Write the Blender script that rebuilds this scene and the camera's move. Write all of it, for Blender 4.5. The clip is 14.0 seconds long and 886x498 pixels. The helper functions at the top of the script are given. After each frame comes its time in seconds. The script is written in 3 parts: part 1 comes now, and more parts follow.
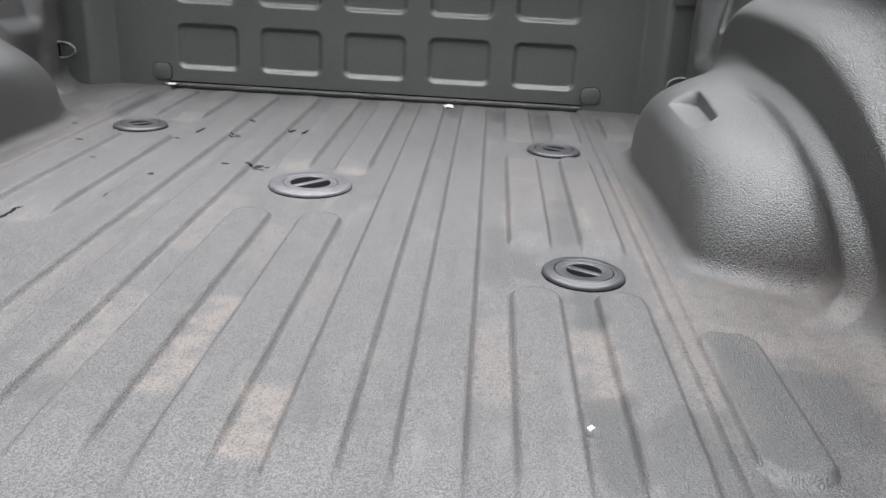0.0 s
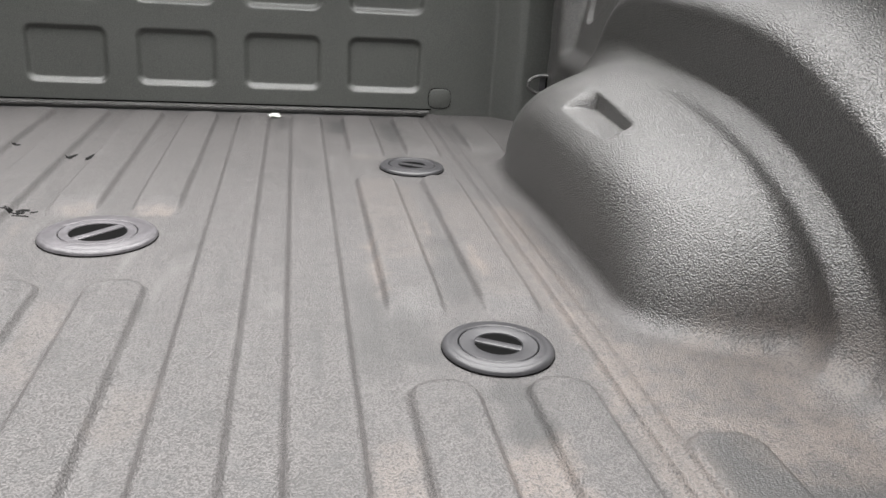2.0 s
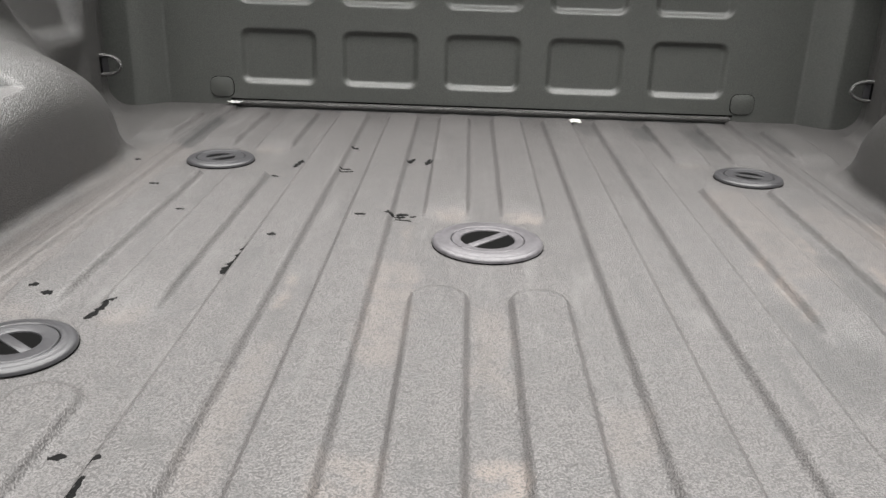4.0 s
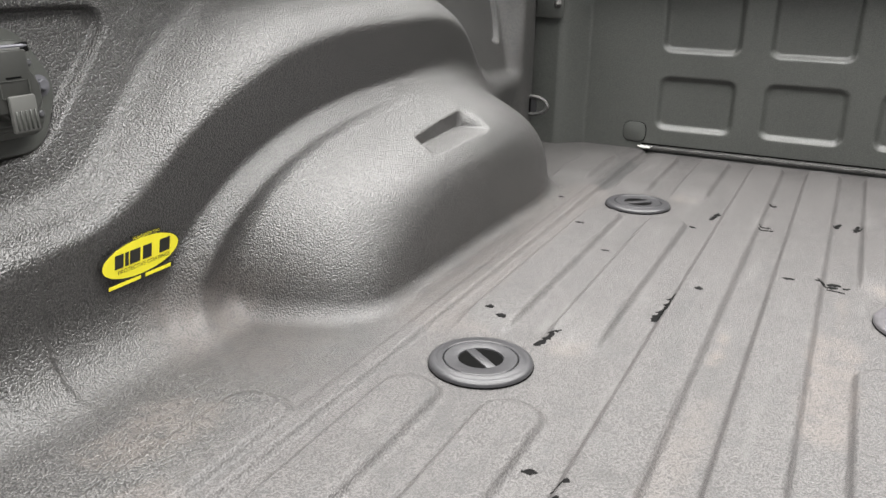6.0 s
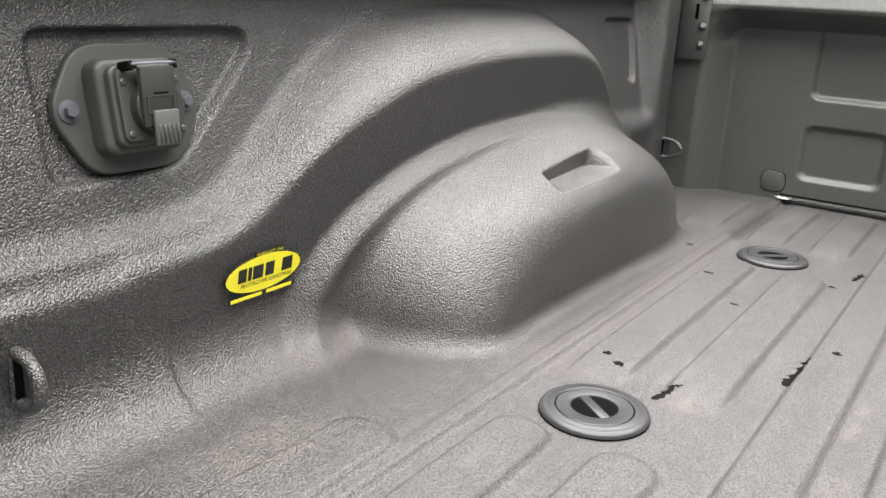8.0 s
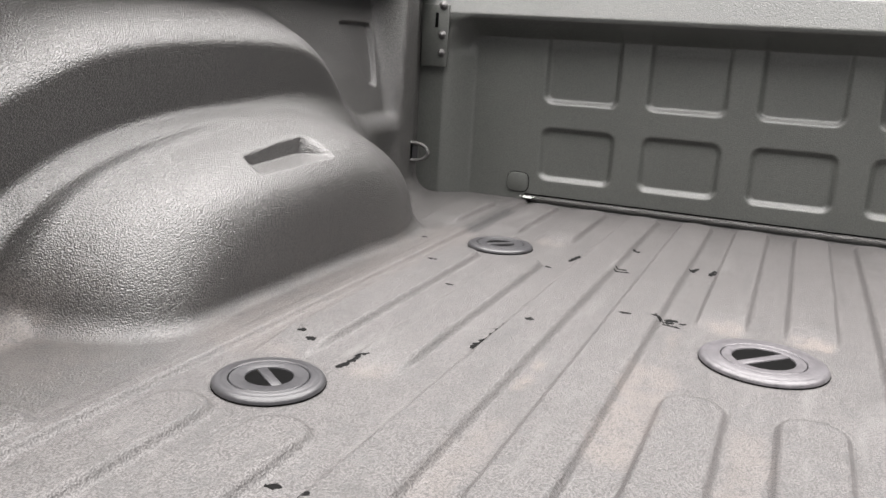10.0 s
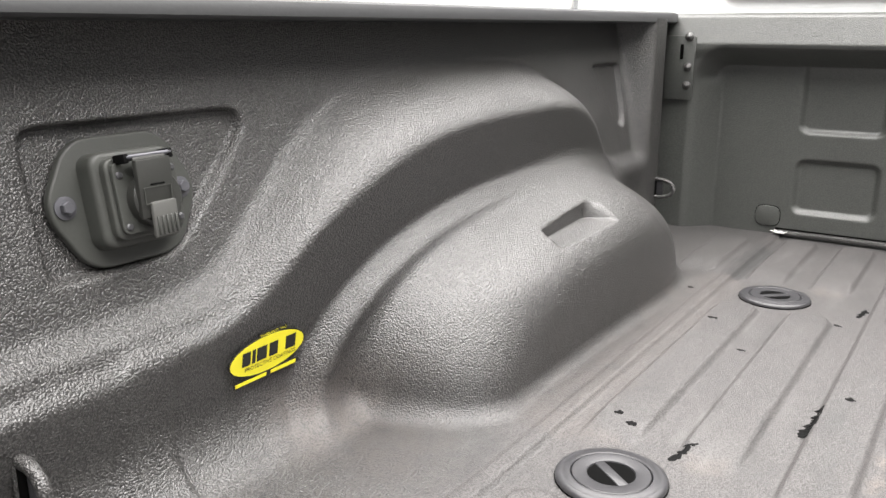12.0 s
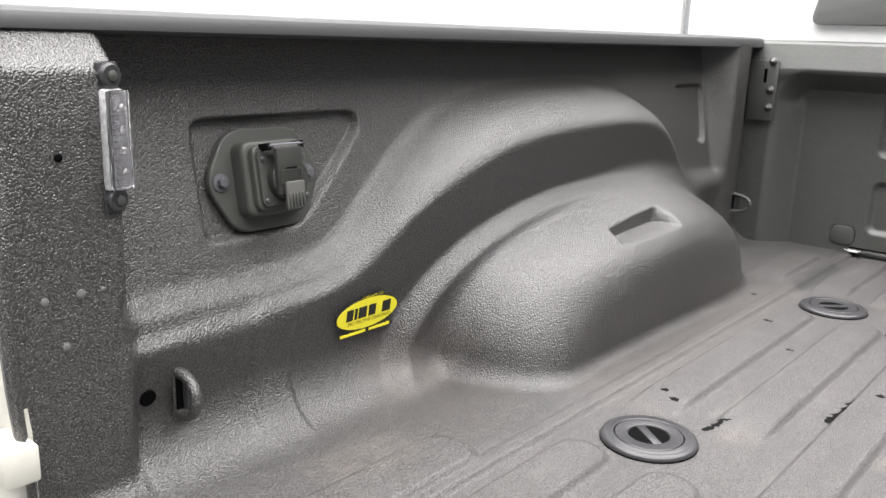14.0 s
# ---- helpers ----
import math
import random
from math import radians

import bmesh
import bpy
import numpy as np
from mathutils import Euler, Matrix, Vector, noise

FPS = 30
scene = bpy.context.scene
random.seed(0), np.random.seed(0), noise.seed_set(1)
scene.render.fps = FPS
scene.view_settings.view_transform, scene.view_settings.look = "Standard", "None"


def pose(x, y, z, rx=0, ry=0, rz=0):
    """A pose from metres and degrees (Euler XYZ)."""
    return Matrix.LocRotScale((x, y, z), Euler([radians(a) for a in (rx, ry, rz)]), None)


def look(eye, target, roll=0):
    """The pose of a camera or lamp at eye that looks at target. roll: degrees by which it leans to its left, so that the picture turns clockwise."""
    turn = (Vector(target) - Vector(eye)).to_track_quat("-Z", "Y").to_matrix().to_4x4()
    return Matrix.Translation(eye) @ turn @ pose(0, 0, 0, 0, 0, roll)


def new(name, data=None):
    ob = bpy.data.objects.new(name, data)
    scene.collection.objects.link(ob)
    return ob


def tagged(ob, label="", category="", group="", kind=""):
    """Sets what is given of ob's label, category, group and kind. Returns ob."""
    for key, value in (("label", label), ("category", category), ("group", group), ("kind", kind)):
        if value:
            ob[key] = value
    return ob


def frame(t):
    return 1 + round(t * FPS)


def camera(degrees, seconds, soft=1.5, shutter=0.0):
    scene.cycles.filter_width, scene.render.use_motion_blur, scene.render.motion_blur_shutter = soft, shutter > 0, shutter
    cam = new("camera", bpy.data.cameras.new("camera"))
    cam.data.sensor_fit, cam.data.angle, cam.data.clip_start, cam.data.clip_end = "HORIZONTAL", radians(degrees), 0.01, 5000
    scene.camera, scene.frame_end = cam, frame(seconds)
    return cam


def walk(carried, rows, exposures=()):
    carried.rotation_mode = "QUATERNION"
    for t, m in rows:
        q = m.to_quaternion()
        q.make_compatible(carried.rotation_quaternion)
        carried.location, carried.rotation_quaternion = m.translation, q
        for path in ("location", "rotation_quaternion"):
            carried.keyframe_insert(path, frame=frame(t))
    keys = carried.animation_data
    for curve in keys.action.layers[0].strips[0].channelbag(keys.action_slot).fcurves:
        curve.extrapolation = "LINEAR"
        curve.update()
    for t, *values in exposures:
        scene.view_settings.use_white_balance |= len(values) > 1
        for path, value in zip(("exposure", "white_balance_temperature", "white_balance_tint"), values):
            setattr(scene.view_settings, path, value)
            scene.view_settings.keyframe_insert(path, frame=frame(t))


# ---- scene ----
cam = camera(55.8, 14.0)
PATH = [
    (0, (0.325, -1.504, 0.461), (0.246, 0.364, -0.248), 3.0),
    (0.5, (0.383, -1.326, 0.434), (0.356, 0.545, -0.27), 3.6),
    (1, (0.391, -1.211, 0.42), (0.547, 0.657, -0.28), 4.9),
    (1.5, (0.353, -1.161, 0.406), (0.629, 0.695, -0.287), 5.0),
    (2, (0.27, -1.135, 0.406), (0.617, 0.711, -0.283), 3.7),
    (2.5, (0.173, -1.111, 0.394), (0.554, 0.727, -0.296), 3.6),
    (3, (0.08, -1.095, 0.395), (0.478, 0.737, -0.301), 4.1),
    (3.5, (0.022, -1.092, 0.396), (0.175, 0.772, -0.312), 2.1),
    (4, (-0.038, -1.095, 0.407), (-0.076, 0.774, -0.304), 1.8),
    (4.2, (-0.062, -1.096, 0.413), (-0.187, 0.769, -0.297), 1.9),
    (6.3, (-0.159, -1.16, 0.442), (-1.035, 0.516, -0.21), 2.2),
    (6.5, (-0.167, -1.158, 0.44), (-1.067, 0.508, -0.203), 3.3),
    (7, (-0.182, -1.16, 0.456), (-1.19, 0.443, -0.186), 3.4),
    (7.2, (-0.197, -1.161, 0.454), (-1.242, 0.423, -0.178), 3.2),
    (9.3, (-0.042, -1.079, 0.388), (-1.117, 0.529, -0.121), 3.3),
    (9.5, (-0.026, -1.073, 0.378), (-0.999, 0.602, -0.121), 3.3),
    (10, (0.002, -1.06, 0.364), (-0.739, 0.735, -0.114), 3.4),
    (10.5, (-0.017, -1.063, 0.37), (-0.648, 0.774, -0.111), 3.0),
    (11, (-0.086, -1.098, 0.423), (-0.697, 0.742, -0.07), 1.8),
    (11.5, (-0.165, -1.125, 0.465), (-1.004, 0.617, -0.048), 0.6),
    (12, (-0.186, -1.13, 0.473), (-1.258, 0.478, -0.042), 0.1),
    (12.5, (-0.204, -1.131, 0.466), (-1.397, 0.387, -0.056), -0.0),
    (13, (-0.208, -1.127, 0.463), (-1.446, 0.356, -0.055), 1.8),
    (13.5, (-0.179, -1.156, 0.451), (-1.43, 0.319, -0.057), 2.0),
    (14, (-0.056, -1.266, 0.488), (-1.316, 0.206, -0.007), 1.8),
]
EXPOSURES = [(0.0, 1.42, 6150, 9), (1.0, 1.45, 6350, 10), (2.5, 1.54, 6500, 10), (4.2, 1.45, 6550, 9), (6.3, 1.74, 6550, 9), (10.5, 1.80, 6600, 12), (13.0, 1.85, 6600, 10), (14.0, 1.62, 6500, 11)]
walk(cam, [(t, look(eye, target, roll)) for t, eye, target, roll in PATH], EXPOSURES)

# ---- light ----
SUN_ELEVATION, SUN_TURN = 75.0, 190.0
world = bpy.data.worlds.new("world")
scene.world = world
world.use_nodes = True
wn, wl = world.node_tree.nodes, world.node_tree.links
wn.clear()
sky = wn.new("ShaderNodeTexSky")
sky.sky_type, sky.sun_disc = "NISHITA", False
sky.sun_elevation, sky.sun_rotation = radians(SUN_ELEVATION), radians(SUN_TURN)
sky.dust_density, sky.ozone_density = 4.0, 1.0
grey = wn.new("ShaderNodeHueSaturation")
grey.inputs["Saturation"].default_value = 0.12
back = wn.new("ShaderNodeBackground")
back.inputs["Strength"].default_value = 0.025
wout = wn.new("ShaderNodeOutputWorld")
wl.new(sky.outputs["Color"], grey.inputs["Color"])
wl.new(grey.outputs["Color"], back.inputs["Color"])
wl.new(back.outputs["Background"], wout.inputs["Surface"])
sun = new("sun", bpy.data.lights.new("sun", "SUN"))
sun.data.energy, sun.data.angle, sun.data.color = 5.2, radians(98), (1.0, 0.985, 0.97)
sun.matrix_world = look((0.35, 0.0, 6.0), (0.0, 0.0, 0.0))


# ---- materials ----
def material(name):
    m = bpy.data.materials.new(name)
    m.use_nodes = True
    nt = m.node_tree
    b = nt.nodes["Principled BSDF"]
    return m, nt, b


def mix_node(nt, a, b, fac):
    n = nt.nodes.new("ShaderNodeMix")
    n.data_type = "RGBA"
    for sock, v in ((n.inputs[6], a), (n.inputs[7], b), (n.inputs[0], fac)):
        if hasattr(v, "node"):
            nt.links.new(v, sock)
        elif isinstance(v, (int, float)):
            sock.default_value = v
        else:
            sock.default_value = (*v, 1)
    return n.outputs[2]


def noise_node(nt, scale, detail=4, rough=0.55, coords=None):
    n = nt.nodes.new("ShaderNodeTexNoise")
    n.inputs["Scale"].default_value, n.inputs["Detail"].default_value, n.inputs["Roughness"].default_value = scale, detail, rough
    if coords is not None:
        nt.links.new(coords, n.inputs["Vector"])
    return n.outputs["Fac"]


def ramp(nt, value, lo, hi):
    n = nt.nodes.new("ShaderNodeMapRange")
    n.interpolation_type = "SMOOTHSTEP"
    n.inputs["From Min"].default_value, n.inputs["From Max"].default_value = lo, hi
    nt.links.new(value, n.inputs["Value"])
    return n.outputs["Result"]


def attribute(nt, name):
    n = nt.nodes.new("ShaderNodeAttribute")
    n.attribute_name = name
    return n.outputs["Fac"]


def times(nt, a, b):
    n = nt.nodes.new("ShaderNodeMath")
    n.operation = "MULTIPLY"
    for sock, v in zip(n.inputs, (a, b)):
        if hasattr(v, "node"):
            nt.links.new(v, sock)
        else:
            sock.default_value = v
    return n.outputs[0]


def bump(nt, b, height, distance, strength=1.0, before=None):
    n = nt.nodes.new("ShaderNodeBump")
    n.inputs["Distance"].default_value = distance
    if hasattr(strength, "node"):
        nt.links.new(strength, n.inputs["Strength"])
    else:
        n.inputs["Strength"].default_value = strength
    nt.links.new(height, n.inputs["Height"])
    if before is not None:
        nt.links.new(before, n.inputs["Normal"])
    nt.links.new(n.outputs["Normal"], b.inputs["Normal"])
    return n.outputs["Normal"]


def liner(name, base, grain=1.0, rough=0.34):
    """Sprayed polyurethane bed coating: pebbled, half gloss, dusty low down, with rib ends painted lit."""
    m, nt, b = material(name)
    at = nt.nodes.new("ShaderNodeTexCoord").outputs["Object"]
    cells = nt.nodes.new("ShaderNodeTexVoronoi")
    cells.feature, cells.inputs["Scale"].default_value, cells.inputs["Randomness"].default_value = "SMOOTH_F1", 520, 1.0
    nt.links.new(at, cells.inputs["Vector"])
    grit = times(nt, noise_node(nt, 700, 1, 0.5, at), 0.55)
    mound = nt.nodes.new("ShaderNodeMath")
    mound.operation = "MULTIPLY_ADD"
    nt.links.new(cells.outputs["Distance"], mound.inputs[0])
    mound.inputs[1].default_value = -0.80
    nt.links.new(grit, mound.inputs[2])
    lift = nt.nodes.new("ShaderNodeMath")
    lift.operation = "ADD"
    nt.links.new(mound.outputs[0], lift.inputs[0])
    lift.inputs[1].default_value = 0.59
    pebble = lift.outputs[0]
    broad = noise_node(nt, 5, 5, 0.6, at)
    middle = noise_node(nt, 38, 4, 0.6, at)
    c = mix_node(nt, [v * 0.9 for v in base], [v * 1.1 for v in base], ramp(nt, broad, 0.3, 0.7))
    c = mix_node(nt, c, [v * 0.8 for v in base], times(nt, ramp(nt, middle, 0.52, 0.75), 0.35))
    # Grain tops paler, pits darker: glint and pit shade put into the colour.
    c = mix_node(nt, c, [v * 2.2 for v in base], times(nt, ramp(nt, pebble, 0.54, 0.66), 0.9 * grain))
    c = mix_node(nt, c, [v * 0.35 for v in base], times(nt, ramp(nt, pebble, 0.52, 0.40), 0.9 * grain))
    film = times(nt, attribute(nt, "film"), ramp(nt, broad, 0.05, 0.5))
    # Film colour, paler on the grain's tops and darker in its pits.
    dirt = mix_node(nt, (0.0430, 0.0405, 0.0400), (0.0930, 0.0880, 0.0870), ramp(nt, pebble, 0.40, 0.66))
    dirt = mix_node(nt, dirt, (0.050, 0.050, 0.0505), times(nt, ramp(nt, middle, 0.48, 0.72), 0.45))
    c = mix_node(nt, c, dirt, film)
    long = nt.nodes.new("ShaderNodeMapping")
    long.inputs["Scale"].default_value = (26, 3.5, 10)
    nt.links.new(at, long.inputs["Vector"])
    scuff = noise_node(nt, 1.0, 5, 0.65, long.outputs["Vector"])
    c = mix_node(nt, c, (0.092, 0.089, 0.087), times(nt, times(nt, attribute(nt, "film"), ramp(nt, scuff, 0.55, 0.75)), 0.85))
    c = mix_node(nt, c, (0.042, 0.0415, 0.041), times(nt, times(nt, attribute(nt, "film"), ramp(nt, scuff, 0.46, 0.27)), 0.75))
    stain = noise_node(nt, 11, 6, 0.7, at)
    c = mix_node(nt, c, (0.044, 0.043, 0.042), times(nt, times(nt, attribute(nt, "film"), ramp(nt, stain, 0.52, 0.70)), 0.55))
    spot = noise_node(nt, 90, 2, 0.5, at)
    c = mix_node(nt, c, (0.030, 0.029, 0.028), times(nt, times(nt, attribute(nt, "film"), ramp(nt, spot, 0.70, 0.78)), 0.6))
    nick = noise_node(nt, 130, 3, 0.6, at)
    c = mix_node(nt, c, (0.15, 0.147, 0.145), times(nt, times(nt, attribute(nt, "film"), ramp(nt, nick, 0.69, 0.76)), 0.7))
    speck = times(nt, attribute(nt, "dust_and_lit"), ramp(nt, middle, 0.25, 0.60))
    speck = times(nt, speck, ramp(nt, pebble, 0.25, 0.55))
    c = mix_node(nt, c, (0.128, 0.108, 0.096), times(nt, speck, 0.85))
    c = mix_node(nt, c, (0.024, 0.0245, 0.0245), times(nt, attribute(nt, "wet"), 0.75))
    nt.links.new(c, b.inputs["Base Color"])
    r = nt.nodes.new("ShaderNodeMapRange")
    r.inputs["To Min"].default_value, r.inputs["To Max"].default_value = rough, 0.5
    nt.links.new(film, r.inputs["Value"])
    nt.links.new(r.outputs["Result"], b.inputs["Roughness"])
    gloss = nt.nodes.new("ShaderNodeMapRange")
    gloss.inputs["To Min"].default_value, gloss.inputs["To Max"].default_value = 1.0, 0.4
    nt.links.new(film, gloss.inputs["Value"])
    nt.links.new(gloss.outputs["Result"], b.inputs["Specular IOR Level"])
    bare = nt.nodes.new("ShaderNodeMapRange")
    bare.inputs["To Min"].default_value, bare.inputs["To Max"].default_value = 1.0, 0.65
    nt.links.new(attribute(nt, "film"), bare.inputs["Value"])
    bump(nt, b, pebble, 0.0017 * grain, bare.outputs["Result"])
    return m


def plain(name, base, rough=0.5, metal=0.0, vary=0.12, scale=60.0, relief=0.0, gloss=0.5):
    m, nt, b = material(name)
    at = nt.nodes.new("ShaderNodeTexCoord").outputs["Object"]
    n = noise_node(nt, scale, 5, 0.6, at)
    big = noise_node(nt, scale / 9, 4, 0.6, at)
    c = mix_node(nt, [v * (1 - vary) for v in base], [min(1, v * (1 + vary)) for v in base], ramp(nt, n, 0.3, 0.7))
    c = mix_node(nt, c, [v * (1 - vary) for v in base], times(nt, ramp(nt, big, 0.45, 0.7), 0.6))
    nt.links.new(c, b.inputs["Base Color"])
    r = nt.nodes.new("ShaderNodeMapRange")
    r.inputs["To Min"].default_value, r.inputs["To Max"].default_value = rough * 0.85, min(1, rough * 1.15)
    nt.links.new(n, r.inputs["Value"])
    nt.links.new(r.outputs["Result"], b.inputs["Roughness"])
    b.inputs["Metallic"].default_value = metal
    b.inputs["Specular IOR Level"].default_value = gloss
    if relief:
        bump(nt, b, n, relief, 0.6)
    return m


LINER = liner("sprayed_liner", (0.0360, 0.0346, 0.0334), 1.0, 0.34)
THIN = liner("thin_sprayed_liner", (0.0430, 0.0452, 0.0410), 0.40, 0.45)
CAP = plain("rail_plastic", (0.050, 0.0505, 0.052), 0.5, 0, 0.06, 300, 0.0003)
PUCK = plain("puck_plastic", (0.034, 0.0335, 0.036), 0.34, 0, 0.12, 200, 0.0002)
WORN = plain("worn_grey_plastic", (0.078, 0.074, 0.079), 0.36, 0, 0.25, 120, 0.0002)
BLACK = plain("black_hole", (0.002, 0.002, 0.002), 0.8, gloss=0.05)
CHIP = plain("black_chip", (0.003, 0.003, 0.003), 0.7, 0, 0.3, gloss=0.08)
SOCKET = plain("socket_plastic", (0.050, 0.052, 0.047), 0.5, 0, 0.06, 250, 0.0002)
COVER = plain("cover_plastic", (0.026, 0.0265, 0.024), 0.45, 0, 0.08, 250, 0.0002)
TAB = plain("tab_plastic", (0.085, 0.085, 0.08), 0.45, 0, 0.05)
STEEL = plain("zinc_steel", (0.15, 0.15, 0.165), 0.5, 0.7, 0.1)
DULL = plain("dull_steel", (0.09, 0.09, 0.095), 0.45, 0.5, 0.1)
DIODE = plain("diode_resin", (0.42, 0.42, 0.40), 0.3, 0, 0.2, 400)
YELLOW = plain("yellow_vinyl", (0.74, 0.66, 0.03), 0.4, 0, 0.03)
INK = plain("black_ink", (0.015, 0.015, 0.012), 0.4)
WHITE_PAINT = plain("white_car_paint", (0.8, 0.8, 0.8), 0.2, 0, 0.01)
JAMB = plain("aged_cream_paint", (0.52, 0.51, 0.46), 0.35, 0, 0.03)
WHITE_WALL = plain("white_wall_paint", (0.8, 0.8, 0.79), 0.7, 0, 0.03, 4)
CONCRETE = plain("grey_concrete", (0.075, 0.074, 0.072), 0.85, 0, 0.2, 40, 0.003)
PAPER = plain("white_paper", (0.8, 0.8, 0.78), 0.7)
PIPE = plain("grey_pipe", (0.35, 0.36, 0.37), 0.4)
SILVER = plain("lamp_reflector", (0.52, 0.52, 0.53), 0.3, 0.25, 0.3, 160)
FILLER = plain("pale_filler", (0.13, 0.13, 0.125), 0.5, 0, 0.1)
LENS, _nt, _b = material("clear_lens")
_b.inputs["Base Color"].default_value = (0.9, 0.9, 0.93, 1)
_b.inputs["Roughness"].default_value, _b.inputs["Transmission Weight"].default_value, _b.inputs["IOR"].default_value = 0.06, 0.97, 1.45
GLASS, _nt, _b = material("tinted_window_glass")
_b.inputs["Base Color"].default_value = (0.16, 0.165, 0.16, 1)
_b.inputs["Roughness"].default_value, _b.inputs["Specular IOR Level"].default_value = 0.05, 0.8


# ---- building helpers ----
def part(name, bm, mat, parent=None, label="", smooth=True):
    mesh = bpy.data.meshes.new(name)
    bm.normal_update()
    bm.to_mesh(mesh)
    bm.free()
    mesh.materials.append(mat)
    if smooth:
        mesh.polygons.foreach_set("use_smooth", [True] * len(mesh.polygons))
        mesh.set_sharp_from_angle(angle=radians(38))
    ob = new(name, mesh)
    if parent is not None:
        ob.parent = parent
    if label:
        ob["label"] = label
    return ob


def thing(name, at, label, category, group=""):
    ob = new(name)
    ob.matrix_world = at
    ob.empty_display_size = 0.02
    return tagged(ob, label, category, group)


def box(sx, sy, sz, at=(0, 0, 0), bevel=0.0, segments=2, turn=None):
    bm = bmesh.new()
    bmesh.ops.create_cube(bm, size=1)
    bmesh.ops.scale(bm, vec=(sx, sy, sz), verts=bm.verts)
    if bevel:
        bmesh.ops.bevel(bm, geom=bm.edges[:], offset=bevel, segments=segments, profile=0.5, affect="EDGES")
    if turn is not None:
        bmesh.ops.transform(bm, matrix=turn, verts=bm.verts)
    bmesh.ops.translate(bm, vec=at, verts=bm.verts)
    return bm


def lathe(profile, n=48, closed=False):
    """A turned shape about z from (radius, height) pairs, first and last closed by caps when radius is over zero."""
    bm = bmesh.new()
    rings = []
    for r, z in profile:
        rings.append([bm.verts.new((r * math.cos(2 * math.pi * k / n), r * math.sin(2 * math.pi * k / n), z)) for k in range(n)])
    for a, b in zip(rings, rings[1:]):
        for k in range(n):
            bm.faces.new((a[k], a[(k + 1) % n], b[(k + 1) % n], b[k]))
    if closed:
        for k in range(n):
            bm.faces.new((rings[-1][k], rings[-1][(k + 1) % n], rings[0][(k + 1) % n], rings[0][k]))
    else:
        bm.faces.new(rings[0][::-1])
        bm.faces.new(rings[-1])
    bmesh.ops.recalc_face_normals(bm, faces=bm.faces)
    return bm


def prism(outline, depth, bevel=0.0, segments=2):
    """A plate with the given outline in x, y and its thickness along z, from 0 up."""
    bm = bmesh.new()
    low = [bm.verts.new((x, y, 0)) for x, y in outline]
    high = [bm.verts.new((x, y, depth)) for x, y in outline]
    n = len(outline)
    bm.faces.new(low[::-1])
    top = bm.faces.new(high)
    for k in range(n):
        bm.faces.new((low[k], low[(k + 1) % n], high[(k + 1) % n], high[k]))
    bmesh.ops.recalc_face_normals(bm, faces=bm.faces)
    if bevel:
        bmesh.ops.bevel(bm, geom=list(top.edges), offset=bevel, segments=segments, profile=0.5, affect="EDGES")
    return bm


def rounded(points, radius, steps=6):
    """The outline through the points with its corners rounded."""
    out = []
    n = len(points)
    for k in range(n):
        p, a, b = (Vector(points[i % n]) for i in (k, k - 1, k + 1))
        u, v = (a - p), (b - p)
        r = min(radius, 0.45 * u.length, 0.45 * v.length)
        p0, p1 = p + u.normalized() * r, p + v.normalized() * r
        for i in range(steps + 1):
            s = i / steps
            q = p0 * (1 - s) ** 2 + p * 2 * s * (1 - s) + p1 * s * s
            out.append((q.x, q.y))
    return out


def tube(points, radius, n=12, steps=1):
    bm = bmesh.new()
    pts = [Vector(p) for p in points]
    rings = []
    for k, p in enumerate(pts):
        d = (pts[min(k + 1, len(pts) - 1)] - pts[max(k - 1, 0)]).normalized()
        side = d.orthogonal().normalized() if k == 0 else (rings_side - d * rings_side.dot(d)).normalized()
        rings_side = side
        up = d.cross(side)
        rings.append([bm.verts.new(p + radius * (math.cos(2 * math.pi * i / n) * side + math.sin(2 * math.pi * i / n) * up)) for i in range(n)])
    for a, b in zip(rings, rings[1:]):
        for i in range(n):
            bm.faces.new((a[i], a[(i + 1) % n], b[(i + 1) % n], b[i]))
    bm.faces.new(rings[0][::-1])
    bm.faces.new(rings[-1])
    bmesh.ops.recalc_face_normals(bm, faces=bm.faces)
    return bm


def sheet(name, verts, rows, cols, mat, flip=False):
    """A smooth surface from a grid of places (rows x cols x 3)."""
    idx = np.arange(rows * cols).reshape(rows, cols)
    quads = np.stack([idx[:-1, :-1], idx[:-1, 1:], idx[1:, 1:], idx[1:, :-1]], -1).reshape(-1, 4)
    if flip:
        quads = quads[:, ::-1]
    mesh = bpy.data.meshes.new(name)
    mesh.from_pydata(verts.reshape(-1, 3).tolist(), [], quads.tolist())
    mesh.polygons.foreach_set("use_smooth", [True] * len(mesh.polygons))
    mesh.materials.append(mat)
    mesh.update()
    return new(name, mesh)


def step(v, lo, hi):
    s = np.clip((v - lo) / (hi - lo), 0, 1)
    return s * s * (3 - 2 * s)


def round_box(x, y, cx, cy, hx, hy, r):
    """Signed distance to a rounded rectangle, negative inside."""
    qx, qy = np.abs(x - cx) - (hx - r), np.abs(y - cy) - (hy - r)
    return np.hypot(np.maximum(qx, 0), np.maximum(qy, 0)) + np.minimum(np.maximum(qx, qy), 0) - r


def polygon_distance(x, y, points):
    """Signed distance to a convex polygon given anticlockwise, negative inside."""
    total = 0
    n = len(points)
    for k in range(n):
        (ax, ay), (bx, by) = points[k], points[(k + 1) % n]
        length = math.hypot(bx - ax, by - ay)
        total = total + np.exp(np.clip(((x - ax) * (by - ay) - (y - ay) * (bx - ax)) / length / 0.007, -60, 60))
    return 0.007 * np.log(total)


